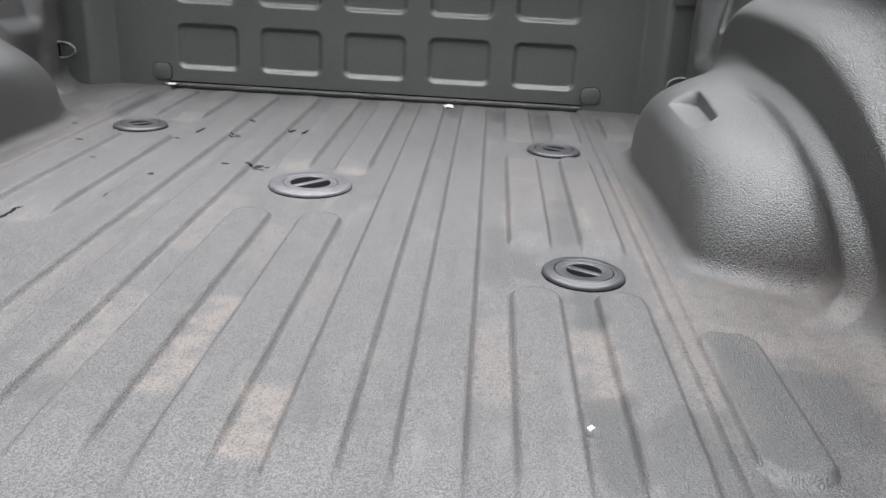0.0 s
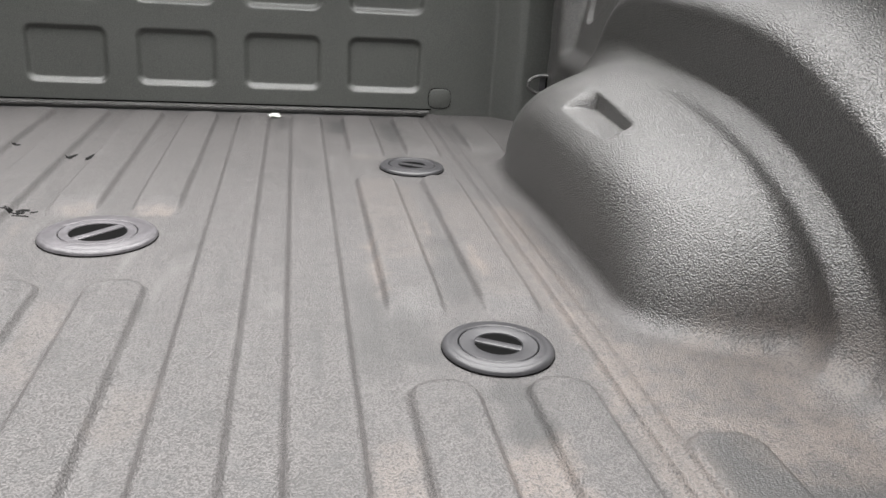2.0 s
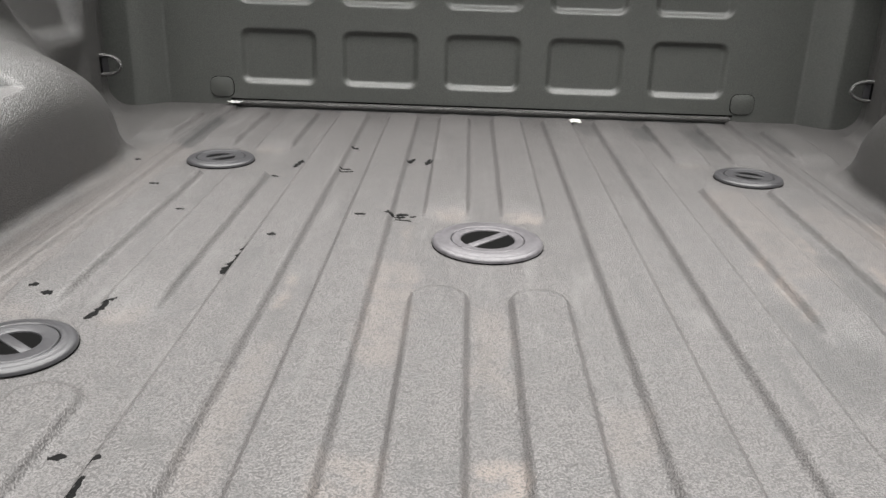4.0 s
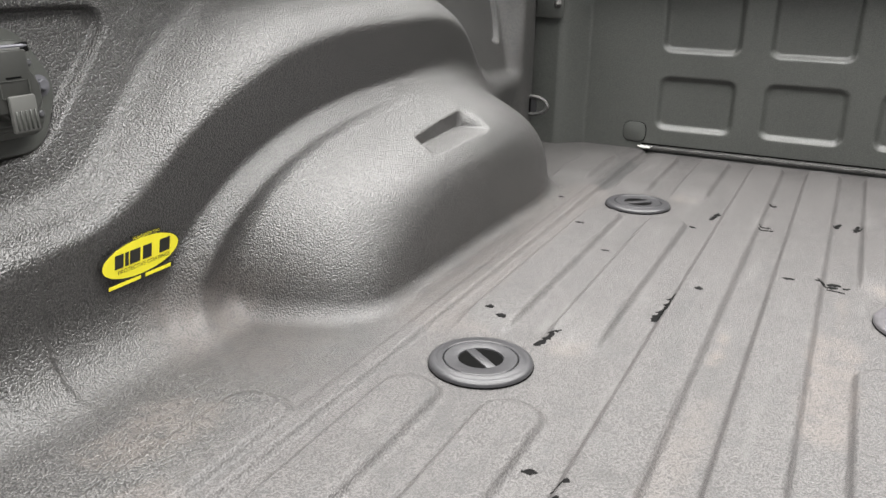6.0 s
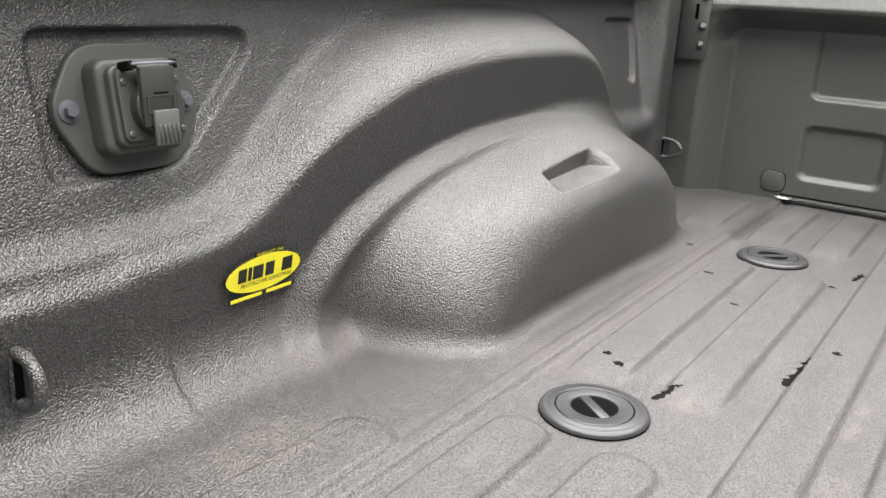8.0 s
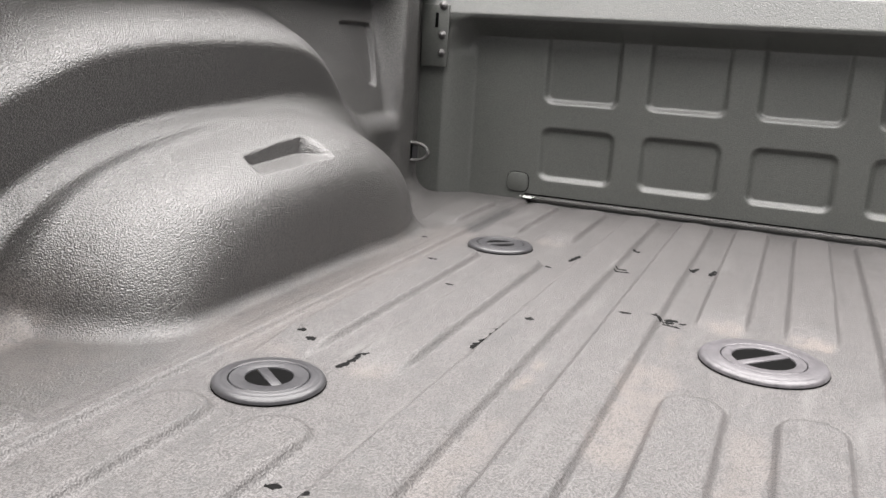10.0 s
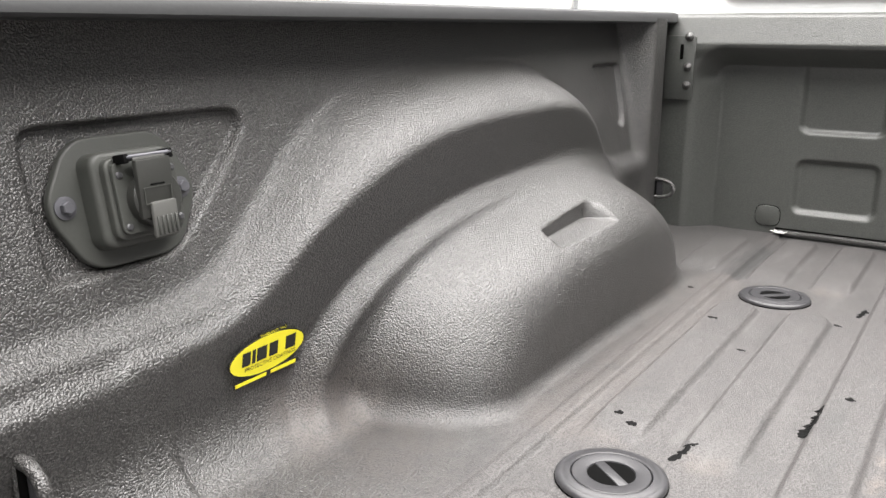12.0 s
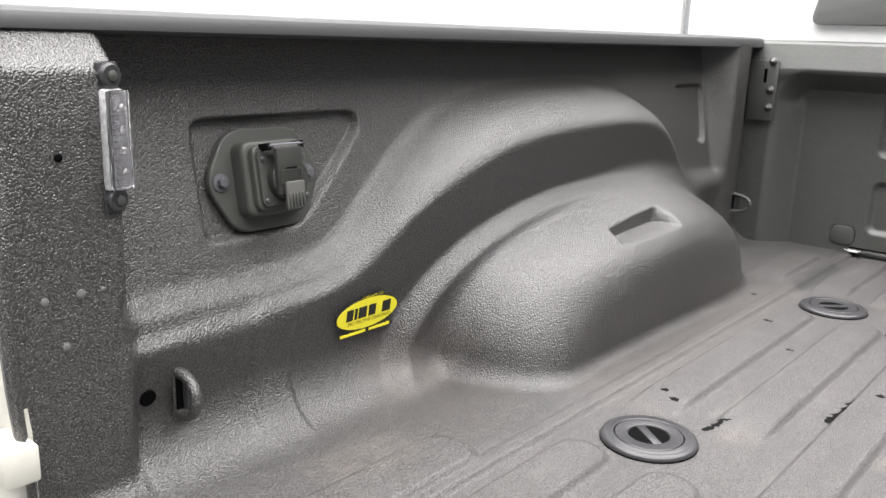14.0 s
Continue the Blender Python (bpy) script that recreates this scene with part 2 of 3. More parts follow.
def smooth_min(a, b, k):
    h = np.clip(0.5 + 0.5 * (b - a) / k, 0, 1)
    return b * (1 - h) + a * h - k * h * (1 - h)


# ---- floor of the bed ----
REAR = -1.03
RIB_HALF = 0.034
RIBS = []
for side in (-1, 1):
    for k in range(5):
        cx = side * (0.060 + 0.117 * k)
        if k == 0:
            spans = ((-0.980, -0.155), (0.105, 0.862))
        elif k < 3:
            spans = ((-0.980, 0.862),)
        else:
            spans = ((-0.980, -0.418), (-0.275, 0.335), (0.482, 0.862))
        RIBS += [(cx, a, b, RIB_HALF) for a, b in spans]
    RIBS += [(side * 0.643, -0.84, -0.535, 0.037), (side * 0.665, 0.50, 0.80, 0.036)]


PUCKS = ((-0.487, 0.408, 0.0605), (0.489, 0.408, 0.0605), (-0.487, -0.347, 0.0605), (0.486, -0.346, 0.0605), (0.002, 0.014, 0.0775))


def floor_height(x, y):
    z = np.full(np.shape(x), -0.0055)
    z = z + 0.0055 * step(np.abs(x), 0.5845, 0.5895)
    z = z + 0.0020 * step(np.abs(x), 0.583, 0.589) * (1 - step(np.abs(x), 0.606, 0.612))
    for cx, a, b, half in RIBS:
        d = round_box(x, y, cx, (a + b) / 2, half, (b - a) / 2, 0.030)
        outer = step((x - cx) * np.sign(cx), -0.01, 0.01)
        rise = 0.0096 * (step(y, -0.935, -0.800) if a < -0.8 else step(y, a - 0.004, a + 0.090))
        z = z + rise * (1 - step(d, -0.0050 + 0.0010 * outer, 0.0045 - 0.0010 * outer))
    for px, py, pr in PUCKS:
        d = np.hypot(x - px, y - py) - pr
        z = z + (-0.0055 - z) * (1 - step(d, 0.006, 0.022))
    return z


def speckle(x, y, scale, seed):
    return np.array([noise.noise((a * scale + seed, b * scale, seed)) for a, b in zip(np.ravel(x), np.ravel(y))]).reshape(np.shape(x))


fx = np.linspace(-0.86, 0.86, 575)
fy = np.linspace(REAR, 0.93, 330)
FX, FY = np.meshgrid(fx, fy)
FLOOR_Z = floor_height(FX, FY)
floor = sheet("floor", np.stack([FX, FY, FLOOR_Z], -1), len(fy), len(fx), LINER)
tagged(floor, "grey sprayed liner bed floor with raised ribs, dusty", "floor", kind="structure")

DOME_Y, DOME_LONG, DOME_NOSE, DOME_HIGH = 0.025, 0.402, 0.500, 0.241

# Dust, damp and painted-light patches: centre x, y, half width, half length, strength.
DUST_AND_LIT = [(0.0, -0.63, 0.025, 0.13, 0.95), (0.118, -0.79, 0.028, 0.075, 1.0), (-0.244, -0.176, 0.007, 0.050, 1.0), (-0.235, -0.34, 0.005, 0.035, 0.8),
        (0.21, -0.66, 0.006, 0.03, 0.8), (0.395, -0.70, 0.005, 0.02, 0.9), (-0.115, 0.02, 0.008, 0.06, 0.7), (0.118, -0.45, 0.026, 0.05, 0.3), (-0.118, -0.62, 0.03, 0.12, 0.5),
        (-0.118, -0.20, 0.03, 0.15, 0.5), (0.355, -0.62, 0.026, 0.11, 0.55), (0.48, -0.62, 0.028, 0.10, 0.8), (0.60, -0.62, 0.03, 0.16, 0.6),
        (0.68, -0.44, 0.11, 0.10, 0.8), (0.74, -0.56, 0.09, 0.06, 0.85), (0.80, -0.70, 0.04, 0.12, 0.6), (0.468, 0.08, 0.010, 0.06, 1.0), (0.512, -0.10, 0.010, 0.07, 1.0), (0.590, -0.27, 0.012, 0.055, 1.0), (0.375, -0.11, 0.010, 0.09, 0.8),
        (0.745, -0.54, 0.07, 0.014, 1.0), (0.455, -0.60, 0.013, 0.06, 1.0), (0.605, -0.32, 0.024, 0.16, 0.6), (0.60, -0.10, 0.03, 0.25, 0.6), (0.545, 0.0, 0.05, 0.22, 0.3), (0.42, 0.1, 0.05, 0.20, 0.35),
        (-0.70, -0.47, 0.08, 0.08, 0.3), (-0.70, -0.64, 0.05, 0.07, 0.45), (-0.62, -0.78, 0.03, 0.08, 0.35), (-0.60, 0.1, 0.05, 0.4, 0.25), (-0.24, -0.5, 0.02, 0.2, 0.3), (0.0, -0.30, 0.022, 0.1, 0.35),
        # These six paint the light on the sloped rib ends into the colour.
        (-0.058, 0.130, 0.030, 0.024, 0.8), (0.062, 0.130, 0.030, 0.024, 0.8), (-0.41, -0.265, 0.030, 0.022, 0.4), (-0.53, -0.265, 0.028, 0.020, 0.35), (-0.41, 0.495, 0.030, 0.020, 0.4), (0.41, 0.495, 0.030, 0.020, 0.35)]
WET = [(0.48, -0.475, 0.024, 0.060, 0.8), (0.48, -0.78, 0.03, 0.09, 0.75), (0.60, -0.84, 0.10, 0.13, 0.6), (0.70, -0.68, 0.07, 0.10, 0.45),
       (0.355, -0.28, 0.03, 0.13, 0.35), (0.475, -0.10, 0.022, 0.13, 0.5), (0.40, -0.31, 0.028, 0.075, 0.5), (0.643, -0.69, 0.040, 0.15, 0.75), (0.48, 0.72, 0.022, 0.10, 0.8), (0.36, 0.76, 0.022, 0.07, 0.7),
       (0.24, 0.78, 0.02, 0.06, 0.5), (-0.585, 0.63, 0.020, 0.14, 0.85), (-0.118, -0.735, 0.030, 0.055, 0.3), (-0.70, -0.43, 0.085, 0.12, 0.62), (0.69, -0.42, 0.06, 0.09, 0.3), (0.62, 0.70, 0.03, 0.10, 0.5)]


def patch_amount(x, y, patches):
    ragged = speckle(x, y, 22, 3.0) * 0.014 + speckle(x, y, 70, 8.0) * 0.008
    amount = np.zeros_like(x)
    for cx, cy, hx, hy, strength in patches:
        d = round_box(x, y, cx, cy, hx, hy, min(hx, hy) * 0.8) + ragged
        amount = np.maximum(amount, strength * (1 - step(d, -0.014, 0.006)))
    return amount


def paint_dirt_and_lit(ob, x, y, z):
    """Stores how dusty, damp and filmed over each point is, and which rib ends look lit."""
    low = 1 - step(z, 0.01, 0.09)
    beside = np.maximum(1 - step(np.abs(y - DOME_Y), 0.38, 0.47), (x < 0) * (y < 0) * 0.8)
    film = (0.95 - np.where(x > 0, 0.22, 0.40) * step(np.abs(x), 0.60, 0.66) - 0.40 * step(-x, 0.61, 0.68) * step(-y, 0.25, 0.42)) * (1 - step(z, 0.005 - 0.003 * beside, 0.075 - 0.052 * beside))
    grime = np.where(x > 0, 0.62, 0.46) * (1 - step(z, 0.02, 0.12)) * step(y, -0.56, -0.46) * (1 - step(y, -0.40, -0.30)) * step(np.abs(x), 0.60, 0.70)
    film = np.maximum(film, 1.5 * grime)
    for key, v in (("film", film), ("dust_and_lit", np.maximum(patch_amount(x, y, DUST_AND_LIT) * low, grime)), ("wet", patch_amount(x, y, WET) * low)):
        layer = ob.data.attributes.new(key, "FLOAT", "POINT")
        layer.data.foreach_set("value", v.ravel().astype(np.float32))


paint_dirt_and_lit(floor, FX, FY, FLOOR_Z)


# ---- bedsides ----
ARCH = ((-1.1, 0.190), (-0.60, 0.192), (-0.545, 0.198), (-0.50, 0.236), (-0.45, 0.282), (-0.40, 0.324), (-0.33, 0.366), (-0.24, 0.394),
        (-0.10, 0.408), (0.10, 0.410), (0.20, 0.404), (0.29, 0.372), (0.37, 0.305), (0.44, 0.236), (0.49, 0.196), (0.55, 0.192), (1.0, 0.192))


def arch_height(y):
    ys, zs = zip(*ARCH)
    dense = np.linspace(-1.1, 1.0, 421)
    v = np.interp(dense, ys, zs)
    for _ in range(4):
        v = np.convolve(np.pad(v, 6, mode="edge"), np.ones(13) / 13, mode="valid")
    return np.interp(y, dense, v)


def pillar_depth(z):
    return 0.813 + 0.045 * np.maximum(0.40 - z, 0) + 1.1 * np.maximum(z - 0.448, 0)


def side_depth(y, z):
    """How far from the bed's middle line the inner skin of a bedside lies."""
    top = arch_height(y)
    low = 0.862 - 0.20 * z + 0.016 * step(y, 0.40, 0.50)
    over = step(np.abs(y - 0.03), 0.35, 0.55)
    drop = 0.066 - 0.036 * over + 0.010 * step(-y, 0.678, 0.700)
    s = np.clip((z - top + drop) / (drop + 0.006 + 0.002 * over), 0, 1)
    low_shelf = over * step(-y, 0.40, 0.55)
    s = s ** (1.5 - 0.5 * low_shelf)
    s = s + (0.5 * (step(s, 0.0, 0.34) + step(s, 0.66, 1.0)) - s) * low_shelf
    upper = 0.900 + 0.19 * (z - 0.36)
    X = low + (upper - low) * s
    # corner pillars at the front and the rear
    X = X - (X - 0.844) * step(y, 0.652, 0.700)
    X = X + 0.032 * step(y, 0.764, 0.782)
    X = X - (X - pillar_depth(z)) * step(-y, 0.846, 0.858)
    # wheel housing: a raised pad on the wall, and the dome that swells from it
    ahead = y > DOME_Y
    flare = 0.038 - np.sqrt(np.maximum(0.038 ** 2 - np.clip(0.038 - z, 0, 0.038) ** 2, 0))
    v = np.abs(y - DOME_Y) / np.where(ahead, 0.490, 0.490 + flare)
    rim = 1 - v ** 2.3 - (np.maximum(z, 0) / 0.243) ** 2.3
    pad = low - 0.032
    X = X - np.maximum(X - pad, 0) * step(rim, -0.08, 0.10) * (1 - 0.9 * step(y, 0.02, 0.26))
    u = np.abs(y - DOME_Y) / np.where(ahead, DOME_NOSE, DOME_LONG + 0.5 * flare)
    power = np.where(ahead, 2.2, 2.2 + 0.6 * step(DOME_Y - y, 0.0, 0.20))
    up, upright = u ** power, (np.maximum(z, 0) / (DOME_HIGH - 0.034 * (1 - step(y, -0.28, 0.26)))) ** power
    w = (up + upright) ** (1 / power)
    rear = np.where(ahead, 0.0, up / np.maximum(up + upright, 1e-6))
    f = np.maximum(1 - w ** (6 + rear * (1.2 - 2.6 * step(z, 0.0, 0.14))), 1e-6) ** (0.85 - 0.10 * rear)
    nose = step(y, 0.02, 0.34)
    root = 0.804 + (low - 0.034 - 0.804) * (1 - nose)
    dome = root - (root - 0.637) * f + 0.024 * (1 - 0.6 * nose) * (1 - step(DOME_Y - y, 0.20, 0.36)) * f * np.maximum(1 - z / 0.15, 0) + 0.6 * np.maximum(w - 1, 0)
    X = smooth_min(X, dome, 0.046 + 0.010 * (1 - step(z, 0.06, 0.17)) * (1 - nose) + 0.066 * nose)
    # sweep into the floor
    near = 1 - step(np.abs(y - DOME_Y), 0.30 + 0.03 * (y < DOME_Y), 0.50 + 0.04 * (y < DOME_Y))
    r = 0.085 - 0.063 * near - 0.035 * step(y, 0.40, 0.52)
    r = r * (1 - 0.75 * step(-y, 0.846, 0.858))
    zz = np.clip(z, 0, r)
    return X - (r - np.sqrt(np.maximum(r * r - (r - zz) ** 2, 0)))


def pressings(X, y, z):
    # pressed recess behind the trailer socket, and a slim one ahead of the arch
    X = X + 0.014 * (1 - step(polygon_distance(y, z, ((-0.729, 0.242), (-0.585, 0.242), (-0.460, 0.362), (-0.468, 0.386), (-0.729, 0.386))), -0.006, 0.001))
    X = X + 0.011 * (1 - step(polygon_distance(y, z, ((0.600, 0.262), (0.636, 0.258), (0.644, 0.280), (0.644, 0.396), (0.495, 0.396))), -0.006, 0.002))
    # notch for the hand, cut into the housing's shoulder
    base = 0.1710 + 0.0065 * step(y, -0.09, 0.07)
    notch = step(y, -0.094, -0.080) * (1 - step(y, 0.056, 0.090)) * step(z, base, base + 0.0055)
    X = X + np.maximum(0.714 - X, 0) * notch
    # lapped joint in the sweep to the floor behind the housing
    X = X - 0.0060 * step(y, -0.700, -0.694) * (1 - step(y, -0.640, -0.634)) * (1 - 0.7 * step(z, 0.02, 0.115)) * (1 - step(z, 0.14, 0.17))
    return X


def soften(a, rounds):
    for _ in range(rounds):
        p = np.pad(a, 1, mode="edge")
        a = (p[:-2, 1:-1] + p[2:, 1:-1] + p[1:-1, :-2] + p[1:-1, 2:] + 2 * a) / 6
    return a


sz = np.concatenate([0.03 * np.linspace(0, 1, 14) ** 1.7, np.linspace(0.033, 0.169, 53), np.linspace(0.1705, 0.1840, 12), np.linspace(0.1862, 0.490, 119)])
sy = np.linspace(-0.962, 0.93, 560)
SY, SZ = np.meshgrid(sy, sz)
even = np.linspace(0.0, 0.515, 190)
EY, EZ = np.meshgrid(sy, even)
smooth_x = soften(side_depth(EY, EZ), 5)
# the valleys over the housing and along the ledge behind it are rounder than the rest
valley = step(EZ, 0.10, 0.15) * (1 - step(EZ, 0.27, 0.31)) * (1 - step(np.abs(EY), 0.33, 0.44))
ledge = step(EZ, 0.12, 0.14) * (1 - step(EZ, 0.23, 0.26)) * (1 - step(EY, -0.50, -0.42)) * step(EY, -0.82, -0.76)
smooth_x = smooth_x + (soften(smooth_x, 14) - smooth_x) * ledge
crest = 1 - step(np.abs(EZ - arch_height(EY)), 0.014, 0.036)
smooth_x = smooth_x + (soften(smooth_x, 5) - smooth_x) * valley
smooth_x = smooth_x + (soften(smooth_x, 12) - smooth_x) * crest * (1 - ledge)
SX = np.stack([np.interp(sz, even, smooth_x[:, k]) for k in range(len(sy))], 1)
foot = side_depth(SY, SZ)
blend = step(SZ, 0.02, 0.04)
SX = foot + (SX - foot) * blend
SX = pressings(SX, SY, SZ)
lip_y = np.array([-0.955, -0.973, -0.974, -0.969])
lip_x = np.array([0.835, 0.832, 0.822, 0.815])
walls = {}
for side, name in ((-1, "wall_left"), (1, "wall_right")):
    xs = np.concatenate([np.repeat(lip_x[None], len(sz), 0), SX], 1)
    ys = np.concatenate([np.repeat(lip_y[None], len(sz), 0), SY], 1)
    zs = np.concatenate([np.repeat(sz[:, None], 4, 1), SZ], 1)
    ys = ys - 0.010 * np.sin(np.clip((zs - 0.05) / 0.30, 0, 1) * math.pi) * step(-ys, 0.92, 0.97)
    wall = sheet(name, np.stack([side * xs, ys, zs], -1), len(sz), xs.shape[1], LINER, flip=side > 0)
    paint_dirt_and_lit(wall, side * xs, ys, zs)
    walls[side] = tagged(wall, "grey sprayed pickup bedside with bulging wheel housing", "bedside", kind="structure")
    part("outer_panel", box(0.02, 1.95, 0.82, (side * 0.995, -0.010, 0.09), 0.008), WHITE_PAINT, wall, "white painted outer body panel")
    part("rear_jamb", box(0.17, 0.012, 0.80, (side * 0.910, -0.968, 0.08), 0.004), JAMB, wall, "white painted tailgate jamb")
    part("striker_box", box(0.06, 0.034, 0.038, (side * 0.832, -0.984, 0.086), 0.004), JAMB, wall, "small white latch box")
    part("striker_slot", box(0.02, 0.004, 0.026, (side * 0.838, -1.0015, 0.082), 0.001), BLACK, wall, "dark slot in the latch box")

# ---- headboard ----
hx = np.linspace(-0.888, 0.888, 445)
hz = np.linspace(-0.02, 0.494, 190)
HX, HZ = np.meshgrid(hx, hz)
edge_d = round_box(HX, HZ, 0.0, 0.0, 0.805, 0.426, 0.075)
panel = np.full_like(HX, 0.905)
for cx in (-0.482, -0.241, 0.0, 0.241, 0.482):
    for z0, z1 in ((0.052, 0.181), (0.237, 0.430)):
        d = round_box(HX, HZ, cx, (z0 + z1) / 2, 0.090, (z1 - z0) / 2, 0.024)
        panel = panel + 0.011 * (1 - step(d, -0.013, 0.002))
inward = np.maximum(-edge_d, 0)
bevel = np.minimum(panel, 0.852 + 0.053 * inward / 0.055)
# under the top lip the panel is hollowed back
hollow = 0.846 + (panel - 0.846) * np.clip(inward / 0.040, 0, 1)
HY = bevel + (hollow - bevel) * step(HZ, 0.335, 0.375)
HY = HY + 0.003 * np.exp(-(edge_d / 0.005) ** 2) - 0.006 * step(HZ, 0.40, 0.426) * (inward <= 0) + 0.35 * np.maximum(HZ - 0.435, 0)
verts = np.stack([HX, HY, HZ], -1)
cap = np.stack([np.stack([hx, np.full_like(hx, y), np.full_like(hx, z)], -1) for y, z in ((0.870, 0.500), (0.880, 0.502), (0.945, 0.502), (0.945, -0.02))])
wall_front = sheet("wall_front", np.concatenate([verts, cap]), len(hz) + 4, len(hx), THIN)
tagged(wall_front, "grey sprayed bed headboard with two rows of pressed pockets", "headboard", kind="structure")
bm = prism(rounded([(-0.017, -0.003), (0.016, -0.001), (0.017, 0.003), (-0.010, 0.002)], 0.002), 0.0008)
bmesh.ops.transform(bm, matrix=pose(-0.466, 0.9166, 0.162, 90, 0, 0), verts=bm.verts)
part("scratch", bm, TAB, wall_front, "small pale scratch in a pocket", False)
part("seam_lip", box(1.19, 0.014, 0.012, (0.0, 0.902, 0.006), 0.004), LINER, wall_front, "thin folded seam along the floor")
part("seam_gap", box(1.20, 0.004, 0.003, (0.0, 0.9035, 0.0138)), BLACK, wall_front, "dark crack above the folded seam", False)
for x in (-0.62, 0.62):
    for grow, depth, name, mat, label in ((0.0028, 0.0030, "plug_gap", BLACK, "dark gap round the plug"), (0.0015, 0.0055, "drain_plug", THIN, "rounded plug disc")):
        w, h = 0.026 + grow, 0.022 + grow
        bm = prism(rounded([(-w, -h), (w, -h), (w, h), (-w, h)], 0.020), depth, 0.001)
        bmesh.ops.transform(bm, matrix=pose(x, 0.9065, 0.042, 90, 0, 0), verts=bm.verts)
        part(name, bm, mat, wall_front, label)

# ---- rail caps ----
for side in (-1, 1):
    bm = bmesh.new()
    rings = []
    for k in range(60):
        y = -0.985 + 1.885 * k / 59
        s = (y + 0.985) / 1.885
        low, high = 0.480, 0.501 + 0.004 * max(0, s) ** 2
        tip = 0.020 * max(0, (y - 0.80) / 0.10) ** 2
        ring = [(0.862 + tip, low + 0.010), (0.852 + tip, low), (0.846 + tip, low + 0.003), (0.846 + tip, high - 0.010), (0.850 + tip, high - 0.003), (0.858 + tip, high), (0.985, high + 0.004), (1.008, high - 0.006), (1.012, high - 0.04), (1.004, high - 0.04)]
        rings.append([bm.verts.new((side * x, y, z)) for x, z in ring])
    for a, b in zip(rings, rings[1:]):
        for i in range(len(a)):
            bm.faces.new((a[i], a[(i + 1) % len(a)], b[(i + 1) % len(a)], b[i]))
    bm.faces.new(rings[0])
    bm.faces.new(rings[-1][::-1])
    bmesh.ops.recalc_face_normals(bm, faces=bm.faces)
    rail = part("rail_cap", bm, CAP)
    part("end_cap", box(0.150, 0.006, 0.036, (side * 0.930, -0.9875, 0.482), 0.002), CAP, rail, "flat moulded end of the cap")
    tagged(rail, "smooth dark grey plastic cap along the bedside rail", "rail cap", "bed rail caps")

# ---- hold-down pucks in the floor ----
def puck(at, radius, cap_radius, slot, bar, turn, label, finish=PUCK):
    top = thing("hold_down_puck", pose(at[0], at[1], at[2], 0, 0, turn), label, "hold-down puck", "floor hold-down pucks")
    h = 0.0078
    part("ring", lathe([(cap_radius + 0.0012, -0.003), (radius + 0.0005, -0.005), (radius + 0.0008, 0.0030), (radius - 0.0006, 0.0052), (radius - 0.0030, 0.0066), (radius - 0.0060, 0.0072), (radius - 0.0085, 0.0070), (radius - 0.0095, 0.0076), (cap_radius + 0.0022, h), (cap_radius + 0.0012, h - 0.0008)], 64, closed=True), finish, top, "rounded raised rim")
    # Added black band that stands in for the shade beneath the rim.
    part("rim_shade", lathe([(radius + 0.0014, -0.004), (radius + 0.0014, 0.0008), (radius - 0.002, 0.0012)], 64), BLACK, top, "black band painted as the shade under the rim")
    # lid with two half-moon finger holes, one on each side of a bar
    bm = bmesh.new()
    n = 64
    circle = [(math.cos(2 * math.pi * k / n), math.sin(2 * math.pi * k / n)) for k in range(n)]
    rows = [[bm.verts.new((q * x, q * y, z)) for x, y in circle] for q, z in ((cap_radius, 0.001), (cap_radius, h - 0.0010), (cap_radius - 0.0008, h - 0.0002), (slot + 0.0016, h - 0.0002), (slot + 0.0006, h - 0.0006), (slot, h - 0.0018), (slot, 0.0008))]
    for va, vb in zip(rows, rows[1:]):
        for k in range(n):
            bm.faces.new((va[k], va[(k + 1) % n], vb[(k + 1) % n], vb[k]))
    bmesh.ops.recalc_face_normals(bm, faces=bm.faces)
    lid = part("lid", bm, finish, top)
    # Hole's floor edge and lining are black: its shade put into the colour.
    part("well", lathe([(slot + 0.0008, 0.0004), (slot - 0.0012, 0.0005), (0.004, 0.0006)]), BLACK, top, "dark finger hole")
    part("well_plate", lathe([(slot * 0.70, 0.0010), (slot * 0.70, 0.0038), (slot * 0.66, 0.0043), (slot * 0.3, 0.0043)], 48), finish, lid, "raised grey plate inside the finger hole")
    part("well_shade", lathe([(slot - 0.0001, 0.0013), (slot - 0.0001, h - 0.0022)], 64), BLACK, lid, "black lining painted as the shade in the finger hole")
    part("grip_bar", box(2 * slot + 0.001, bar, 0.0055, (0, 0, h - 0.0032), 0.0014), finish, lid)
    return top


puck((-0.487, 0.408, -0.0045), 0.0605, 0.043, 0.026, 0.012, 40, "small dark plastic hold-down puck set in floor")
puck((0.489, 0.408, -0.0045), 0.0605, 0.043, 0.026, 0.012, -25, "small dark plastic hold-down puck set in floor")
puck((-0.487, -0.347, -0.0045), 0.0605, 0.043, 0.026, 0.012, -37, "small dark plastic hold-down puck set in floor")
puck((0.486, -0.346, -0.0045), 0.0605, 0.043, 0.026, 0.012, -28, "small dark plastic hold-down puck set in floor")
puck((0.002, 0.014, -0.0045), 0.0775, 0.051, 0.038, 0.013, 48, "large worn grey gooseneck puck in the floor's middle", WORN)


